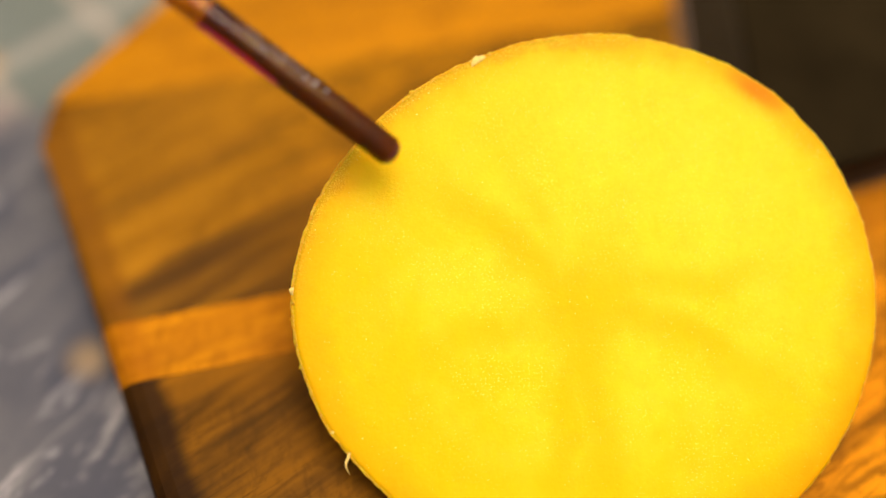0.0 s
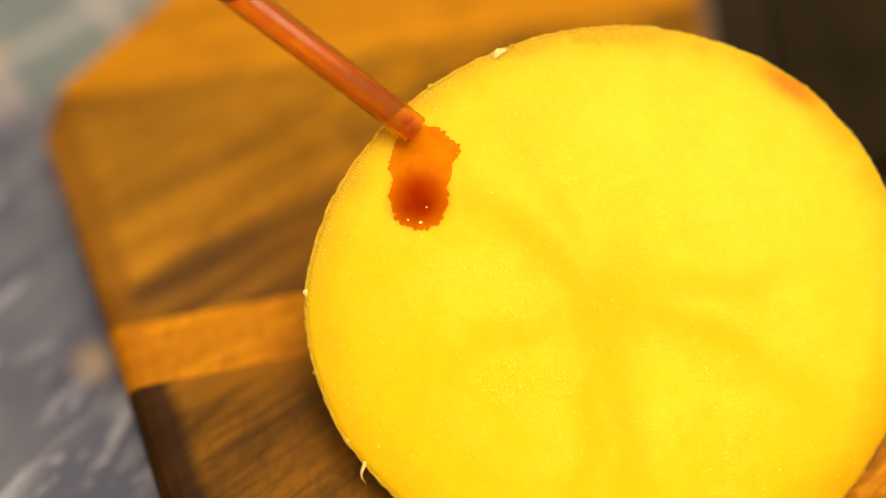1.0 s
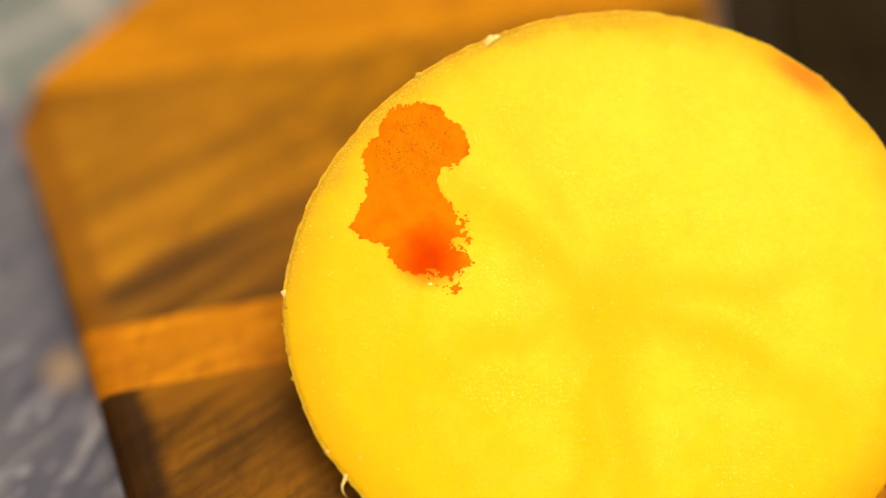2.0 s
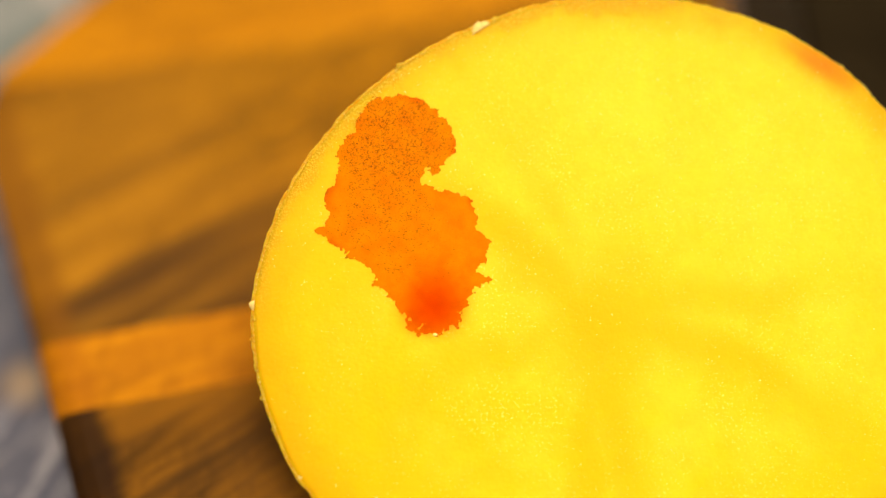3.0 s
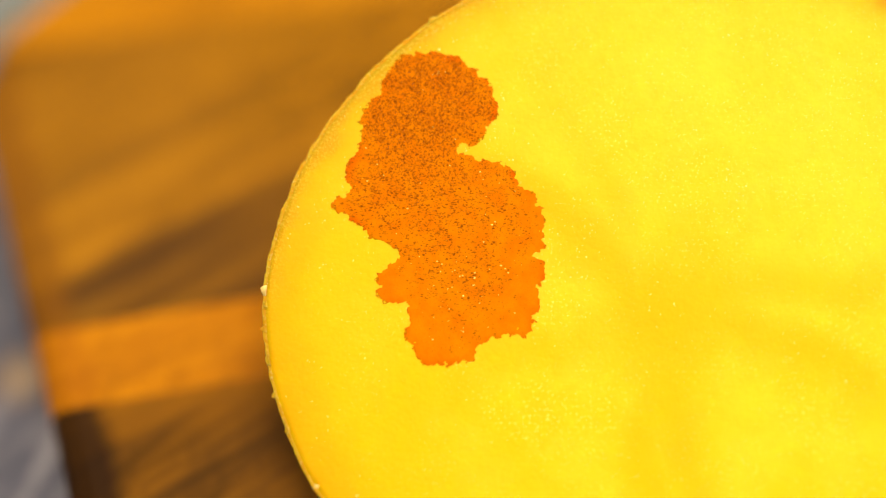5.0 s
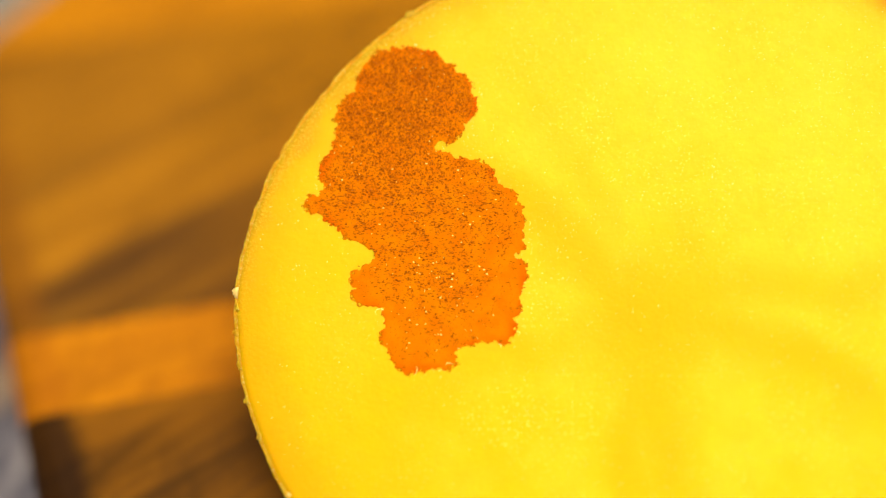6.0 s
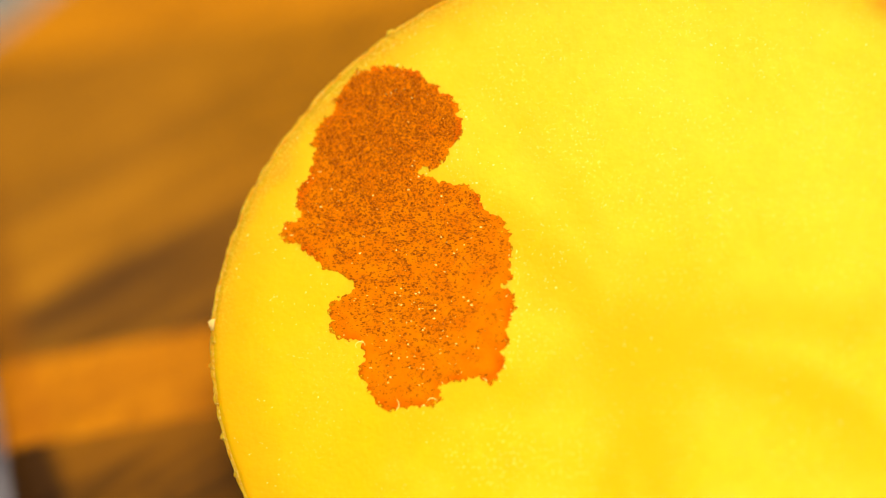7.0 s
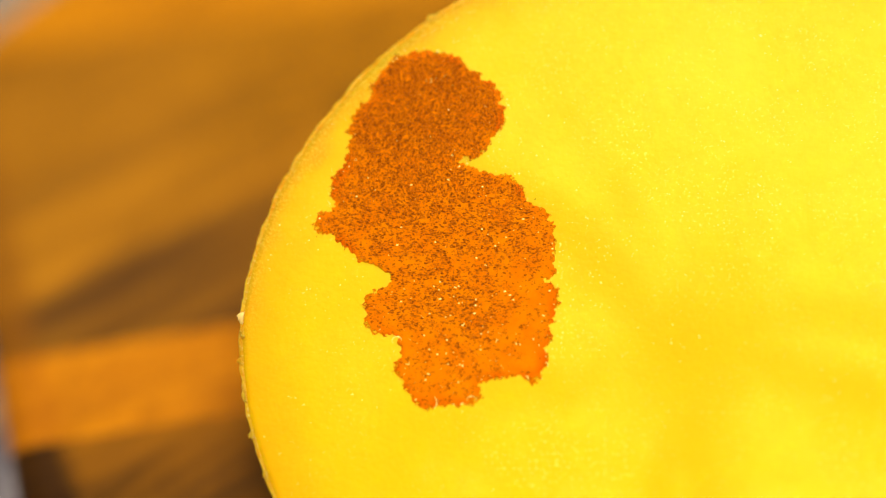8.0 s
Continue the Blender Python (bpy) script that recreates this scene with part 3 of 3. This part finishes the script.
def arrival_field():
    """When the dye comes to each place of the cut face (s), on a square grid."""
    us, vs = np.arange(LEFT, 11.5, STEP), np.arange(LOW, 18.5, STEP)
    wide, tall = np.meshgrid(us, vs)
    shift = np.empty((len(vs), len(us), 3))
    for j, v in enumerate(vs):
        for i, u in enumerate(us):
            big = noise.noise_vector((u * 0.75, v * 0.75, 1.5)) * 0.42
            mid = noise.noise_vector((u * 1.9, v * 1.9, 4.5)) * 0.34
            shift[j, i] = big + mid + noise.noise_vector((u * 4.6, v * 4.6, 8.5)) * 0.26
            # short fingers along the cell rows, across the slope
            shift[j, i, 0] += 0.6 * noise.noise((u * 0.3, v * 1.5, 11.5)) * min(1.0, max(0.0, (9.0 - v) / 5))
    when = np.full(wide.shape, 14.0)
    for u, v, ru, rv, t0, t1 in HEAD + MIDDLE + TAIL:
        ragged = 0.4 if t1 < 1.25 else 1.0        # smooth while it is still a wet drop
        q = ((wide + ragged * shift[:, :, 0] - u) / ru) ** 2 + ((tall + ragged * shift[:, :, 1] - v) / rv) ** 2
        when = np.minimum(when, np.where(q < 1, t0 + (t1 - t0) * q, t1 + (q - 1) * 25))
    return wide, tall, when + 0.5 * shift[:, :, 2] * np.clip((when - 0.7) / 1.5, 0.06, 1)


WIDE_AT, TALL_AT, ARRIVAL = arrival_field()


def arrival(u, v):
    """When the dye comes to a place (s); late numbers where it never does."""
    i, j = round((u - LEFT) / STEP), round((v - LOW) / STEP)
    return float(ARRIVAL[j, i]) if 0 <= j < ARRIVAL.shape[0] and 0 <= i < ARRIVAL.shape[1] else 14.0


def rim_nearness():
    """How near each place is to the stain's last outline, 0 to 1."""
    mask = (ARRIVAL < 8).astype(float)
    reach = round(1.1 / STEP)
    for axis in (0, 1):
        total = np.zeros_like(mask)
        for k in range(-reach, reach + 1):
            total += np.roll(mask, k, axis)
        mask = total / (2 * reach + 1)
    return np.clip(2 - 2 * mask, 0, 1)


stain = tagged(new("dye_stain"), "ragged orange dye stain spreading on the potato slice", "stain")
stain.matrix_world = PLANE


NEAR_RIM = rim_nearness()


def dye_film():
    keep = ARRIVAL < 9.5
    number = -np.ones(ARRIVAL.shape, int)
    number[keep] = np.arange(keep.sum())
    verts = np.stack([WIDE_AT[keep] * MM, TALL_AT[keep] * MM, -CREEP * ARRIVAL[keep] * MM], 1)
    a, b, c, d = number[:-1, :-1], number[:-1, 1:], number[1:, 1:], number[1:, :-1]
    whole = (a >= 0) & (b >= 0) & (c >= 0) & (d >= 0)
    faces = np.stack([a[whole], b[whole], c[whole], d[whole]], 1)
    mesh = bpy.data.meshes.new("dye_film")
    mesh.from_pydata(verts.tolist(), [], faces.tolist())
    mesh.polygons.foreach_set("use_smooth", [True] * len(mesh.polygons))
    near = mesh.attributes.new("rim_dye", "FLOAT", "POINT")
    near.data.foreach_set("value", NEAR_RIM[keep].astype(np.float32))
    mesh.materials.append(DYE)
    ob = new("dye_film", mesh)
    ob.parent = stain
    return ob


film = dye_film()


def grains(name, many, seed, place_one, material, label):
    """Tiny tapered grains in the film, one mesh; each comes out of it at a time of its own."""
    rng = random.Random(seed)
    verts, faces = [], []
    for _ in range(many):
        made = place_one(rng)
        if not made:
            continue
        u, v, start, r, long, turn = made
        top, first = -CREEP * arrival(u, v) - CREEP * start, len(verts)
        c, s = math.cos(turn), math.sin(turn)
        verts.append((u * MM, v * MM, top * MM))
        for scale, down in ((0.75, 0.006), (1.0, 0.024), (1.0, 0.11)):
            for i in range(6):
                a = i * math.pi / 3
                x, y = r * scale * long * math.cos(a), r * scale * math.sin(a)
                if scale < 1:
                    x, y = x * rng.uniform(0.7, 1.2), y * rng.uniform(0.7, 1.2)
                verts.append(((u + x * c - y * s) * MM, (v + x * s + y * c) * MM, (top - down) * MM))
        faces += [(first, first + 1 + i, first + 1 + (i + 1) % 6) for i in range(6)]
        for ring in (1, 7):
            faces += [(first + ring + i, first + ring + 6 + i, first + ring + 6 + (i + 1) % 6, first + ring + (i + 1) % 6) for i in range(6)]
    mesh = bpy.data.meshes.new(name)
    mesh.from_pydata(verts, [], faces)
    mesh.materials.append(material)
    ob = new(name, mesh)
    ob.parent = film
    return tagged(ob, label, kind="stuff")


def speck_place(rng):
    u, v = rng.uniform(-11, 9.5), rng.uniform(-13.5, 17.5)
    t = arrival(u, v)
    if t > 8 or NEAR_RIM[round((v - LOW) / STEP), round((u - LEFT) / STEP)] > rng.uniform(0.75, 1.05):
        return None
    clump = noise.noise((u * 0.8, v * 1.0, 2)) + 0.8 * noise.noise((u * 2.4, v * 3.6, 7))
    up = max(0.0, min(1.0, (v + 5) / 15))
    band = math.exp(-((v + 4.4) / 1.6) ** 2) * (0.28 if u < 4 else 0.1)
    chance = 0.24 + 0.66 * up ** 1.4 + band + (0.55 - 0.25 * up) * clump - (0.16 if u > 4.5 and v < -1 else 0)
    if rng.random() > chance:
        return None
    start = max(t + 0.4, 1.1) + 4.4 * rng.random() ** 1.35 + (0.5 if v < 8 else 0.0) - 0.5 * clump
    r = (0.022 + 0.050 * rng.random() ** 2.0) * (1.1 - 0.1 * up)
    spread = 0.35 if -9 < v < 5 else 1.3
    return u, v, max(start, t + 0.4), r, rng.uniform(1.1, 2.5), rng.uniform(-spread, spread)


def shine_place(rng):
    u, v = rng.uniform(-10.5, 9), rng.uniform(-12.5, 16)
    t = arrival(u, v)
    if t > 8 or rng.random() > (0.75 if t > 4.5 or v < -2 else 0.22):
        return None
    return u, v, max(t + 0.3, 2.4) + 3.5 * rng.random(), rng.choice((0.02, 0.03, 0.04, 0.065)), rng.uniform(0.8, 1.9), rng.uniform(-0.5, 0.5)


specks = grains("starch_specks", 86000, 5, speck_place, DYE_BROWN, "dark brown specks of dyed starch")
# pale grains in place of the film's small highlights
shine = grains("wet_glints", 900, 23, shine_place, GLINT, "tiny pale grains that stand in for wet glints")


def dome(radius_u, radius_v, height, rings=10, steps=72):
    """A low, even dome, mm, its top at z = 0."""
    bm = bmesh.new()
    top = bm.verts.new((0, 0, 0))
    last = None
    for k in range(1, rings + 1):
        f = k / rings
        row = [bm.verts.new((radius_u * f * math.cos(a) * MM, radius_v * f * math.sin(a) * MM, -height * f * f * MM)) for a in [2 * math.pi * i / steps for i in range(steps)]]
        for i in range(steps):
            if last:
                bm.faces.new((last[i - 1], last[i], row[i], row[i - 1]))
            else:
                bm.faces.new((top, row[i], row[i - 1]))
        last = row
    return bm


drop = tagged(new("dye_drop"), "glossy red drop of dye running down the slice", "drop")
drop.matrix_world = PLANE
drop_core = part("drop_core", dome(4.6, 5.4, 0.03), DROP_CORE, drop, "dark red middle of the drop")
drop_body = part("drop_body", dome(4.6, 5.4, 0.03), DROP_BODY, drop, "red body of the drop")
drop_rest = part("drop_rest", dome(4.6, 5.4, 0.03), DROP_REST, drop, "last thin red rest of the drop")
# pale beads modelled where the drop's highlights sit
drop_glints = []
for u, v, r, long in ((0.2, -2.2, 0.15, 1.5), (-1.3, -1.9, 0.11, 1.2), (0.9, -0.4, 0.08, 1.6)):
    bm = bmesh.new()
    bmesh.ops.create_uvsphere(bm, u_segments=20, v_segments=12, radius=r * MM, matrix=Matrix.Diagonal((long, 1, 0.6, 1)))
    drop_glints.append((part("drop_glint", bm, GLINT, drop, "pale bead that stands in for a glint on the drop"), u, v))


def beads():
    """Tiny beads of juice and starch on the wet cut face, one mesh; their pale colour imitates glints."""
    rng = random.Random(11)
    ball = bmesh.new()
    bmesh.ops.create_icosphere(ball, subdivisions=1, radius=1)
    shape, sides = [v.co.copy() for v in ball.verts], [[v.index for v in f.verts] for f in ball.faces]
    ball.free()
    bm = bmesh.new()
    for _ in range(7000):
        a, f = rng.uniform(0, 2 * math.pi), math.sqrt(rng.uniform(0, 0.95))
        p = rim_point(a, f)
        if arrival(p.x, p.y) < 9.5 or noise.noise((p.x * 0.12, p.y * 0.12, 4)) + noise.noise((p.x * 0.5, p.y * 0.5, 8)) < rng.uniform(-0.3, 0.7):
            continue
        if p.y < -8 and rng.random() < 0.6:
            continue
        r = rng.choice((0.025, 0.03, 0.035, 0.042, 0.05)) if rng.random() < 0.94 else rng.uniform(0.045, 0.085)
        long = rng.uniform(0.8, 1.6)
        verts = [bm.verts.new(((p.x + c.x * r * long) * MM, (p.y + c.y * r) * MM, (0.1 * r + c.z * r * 0.7) * MM)) for c in shape]
        for side in sides:
            bm.faces.new([verts[i] for i in side])
    ob = part("juice_beads", bm, DEW_GLINT)
    ob.matrix_world = PLANE
    return tagged(ob, "tiny wet beads of juice on the cut potato, coloured pale like their glints", "juice", kind="stuff")


beads()
# pale arcs modelled as the crescent highlights on bubbles
bubbles = []
for u, v, r, start, sweep in ((-3.8, -7.0, 0.42, 10, 165), (-1.1, -11.7, 0.55, -60, 110), (2.2, -11.6, 0.45, 40, 120), (1.5, -12.0, 0.25, 60, 90), (6.4, -9.7, 0.20, -40, 150),
                              (8.0, -8.6, 0.16, -60, 170), (-9.6, 2.0, 0.22, 30, 140), (8.9, 0.9, 0.16, -70, 140)):
    bm = bmesh.new()
    rows = []
    for k in range(13):
        f = k / 12
        a, thick = radians(start + sweep * f), 0.038 * math.sin(math.pi * min(max(f, 0.06), 0.94)) ** 0.5
        rows.append([bm.verts.new(((r + thick * math.cos(q)) * math.cos(a) * MM, (r + thick * math.cos(q)) * math.sin(a) * MM, thick * math.sin(q) * MM)) for q in [i * math.pi / 4 for i in range(8)]])
    for p, q in zip(rows, rows[1:]):
        for i in range(8):
            bm.faces.new((p[i - 1], p[i], q[i], q[i - 1]))
    bm.faces.new(rows[0])
    bm.faces.new(rows[-1][::-1])
    bubbles.append((part("bubble_glint", bm, GLINT, stain, "pale arc in the shape of the glint on a bubble's rim at the edge of the stain"), u, v))

# ---- the dropper ----
AXIS = Vector((-0.799, 0.584, 0.144)).normalized()
TUBE = Matrix.Identity(4)
TUBE.col[2][:3] = AXIS
TUBE.col[0][:3] = AXIS.cross(Vector((0, 0, 1))).normalized()
TUBE.col[1][:3] = AXIS.cross(Vector(TUBE.col[0][:3]))


WIDE = 1.09                                        # the tube is a little over 3.6 mm thick


def lathe(profile, steps=40):
    """A turned body: rows of (radius, height), mm."""
    bm = bmesh.new()
    rows = [[bm.verts.new((WIDE * r * math.cos(2 * math.pi * i / steps) * MM, WIDE * r * math.sin(2 * math.pi * i / steps) * MM, z * MM)) for i in range(steps)] for r, z in profile]
    for r, s in zip(rows, rows[1:]):
        for i in range(steps):
            bm.faces.new((r[i - 1], r[i], s[i], s[i - 1]))
    return bm, rows


STREAK = radians(204)


def dropper():
    thing = tagged(new("dropper"), "slender glass dropper tube filled with dark dye", "dropper")
    bm, rows = lathe(((1.38, 0.12), (1.46, 0.0), (1.58, 0.05), (1.66, 0.4), (1.72, 20), (1.80, 60), (1.80, 95), (1.60, 95), (1.60, 60), (1.52, 20), (1.44, 0.5)))
    for i in range(40):
        bm.faces.new((rows[-1][i - 1], rows[-1][i], rows[0][i], rows[0][i - 1]))
    part("glass_tube", bm, GLASS, thing, "glass tube stained amber")
    bm, rows = lathe(((0.02, -0.85), (0.7, -0.76), (1.2, -0.42), (1.46, 0.1), (1.50, 10), (1.56, 20), (1.58, 26.5), (1.1, 26.2), (0.02, 26.0)))
    part("amber_rest", lathe(((0.02, 27.0), (1.40, 27.0), (1.42, 60), (1.42, 94), (0.02, 94)))[0], AMBER, thing, "amber liquid higher up in the tube")
    liquid = part("dye_column", bm, LIQUID, thing, "dark dye inside the tube")
    # a thin magenta streak along one side of the tube, light refracted there put in as colour
    bm = bmesh.new()
    rows = []
    for k in range(14):
        f = k / 13
        w = 0.34 * math.sin(math.pi * f) ** 0.6 * (1 + 0.4 * noise.noise((f * 9, 0, 0)))
        r = WIDE * (1.66 + 0.003 * (15.0 + 11.8 * f))
        rows.append([bm.verts.new(((r + out) * math.cos(a) * MM, (r + out) * math.sin(a) * MM, (15.0 + 11.8 * f) * MM))
                     for a, out in ((STREAK - w, -0.02), (STREAK, 0.06), (STREAK + w, -0.02))])
    for r, s in zip(rows, rows[1:]):
        for i in range(2):
            bm.faces.new((r[i], r[i + 1], s[i + 1], s[i]))
    part("glow_streak", bm, MAGENTA_GLOW, liquid, "magenta streak that stands in for light refracted in the tube")
    # air bubbles that cling to the inside of the tube
    rng = random.Random(3)
    bm = bmesh.new()
    for k in range(13):
        z, a, r = 10.5 + 0.95 * k + rng.uniform(-0.4, 0.4), radians(302 + rng.uniform(-10, 10)), rng.choice((0.13, 0.17, 0.21))
        bmesh.ops.create_icosphere(bm, subdivisions=2, radius=r * MM, matrix=Matrix.Translation((WIDE * 1.74 * math.cos(a) * MM, WIDE * 1.74 * math.sin(a) * MM, z * MM)))
    tagged(part("tube_bubbles", bm, PEARL, liquid, "tiny pale air bubbles in a row"), kind="stuff")
    return thing, liquid


pipette, column = dropper()


# ---- what moves ----
def motions():
    steps = [0.4 * k for k in range(21)]
    for ob in (film, specks, shine):
        walk(ob, [(t, pose(0, 0, CREEP * t * MM)) for t in steps])
    trail = ((0.0, -2.4, 11.6), (0.62, -2.4, 11.6), (0.7, -2.6, 11.0), (0.8, -2.9, 9.3), (0.9, -3.3, 8.0), (1.0, -3.0, 5.2), (1.2, -2.4, 1.9),
             (2.3, 0.7, -2.9), (2.5, 1.5, -3.8), (3.0, 1.9, -6.0), (3.5, 1.5, -7.3), (4.0, 0.8, -9.6), (8.0, 0.8, -9.6))
    lift = (-0.06, -0.06, 0.11, 0.11, 0.11, 0.11, 0.11, -0.06, -0.08, -0.08, -0.08, -0.08, -0.08)
    walk(drop_core, [(t, pose(u * MM, v * MM, h * MM)) for (t, u, v), h in zip(trail, lift)])
    lift = (-0.08, -0.08, 0.075, 0.075, 0.075, 0.075, 0.075, 0.08, 0.08, 0.075, -0.02, -0.08, -0.10)
    walk(drop_body, [(t, pose(u * MM, (v + 0.2) * MM, h * MM)) for (t, u, v), h in zip(trail, lift)])
    lift = (-0.10, -0.10, -0.08, -0.08, -0.08, -0.08, -0.05, 0.045, 0.045, 0.045, 0.05, -0.03, -0.08)
    walk(drop_rest, [(t, pose(u * MM, (v + 0.4) * MM, h * MM)) for (t, u, v), h in zip(trail, lift)])
    lift = (-0.60, -0.55, 0.12, 0.14, 0.14, 0.12, 0.12, 0.09, 0.09, 0.08, 0.06, -0.40, -0.60)
    for k, (ob, du, dv) in enumerate(drop_glints):
        walk(ob, [(t, pose((u + du) * MM, (v + dv) * MM, (h if k == 0 or t < 1.1 else -0.5) * MM)) for (t, u, v), h in zip(trail, lift)])
    for ob, u, v in bubbles:
        walk(ob, [(0, pose(u * MM, v * MM, -0.2 * MM)), (5.6, pose(u * MM, v * MM, -0.1 * MM)), (6.2, pose(u * MM, v * MM, 0.02 * MM)), (8.0, pose(u * MM, v * MM, 0.03 * MM))])
    rows = []
    for t, u, v, h in ((0.0, -4.17, 11.32, 6.3), (0.5, -3.54, 11.52, 6.0), (0.62, -3.88, 11.34, 4.6), (0.72, -2.4, 12.5, 1.75), (0.82, -2.1, 12.7, 1.7), (0.92, -2.3, 13.7, 1.75), (1.0, -3.2, 14.1, 1.9),
                       (1.1, -3.5, 22.5, 6.0), (1.2, -12, 38, 20), (1.5, -60, 80, 50), (2.0, -160, 150, 60), (8.0, -170, 155, 60)):
        rows.append((t, PLANE @ Matrix.Translation(((u - 0.1) * MM, (v - 0.5) * MM, h * MM)) @ TUBE))
    walk(pipette, rows)
    walk(column, [(0, pose(0, 0, 0)), (0.88, pose(0, 0, 0)), (0.99, pose(0, 0, 0.0262)), (1.2, pose(0, 0, 0.030)), (8.0, pose(0, 0, 0.030))])


motions()
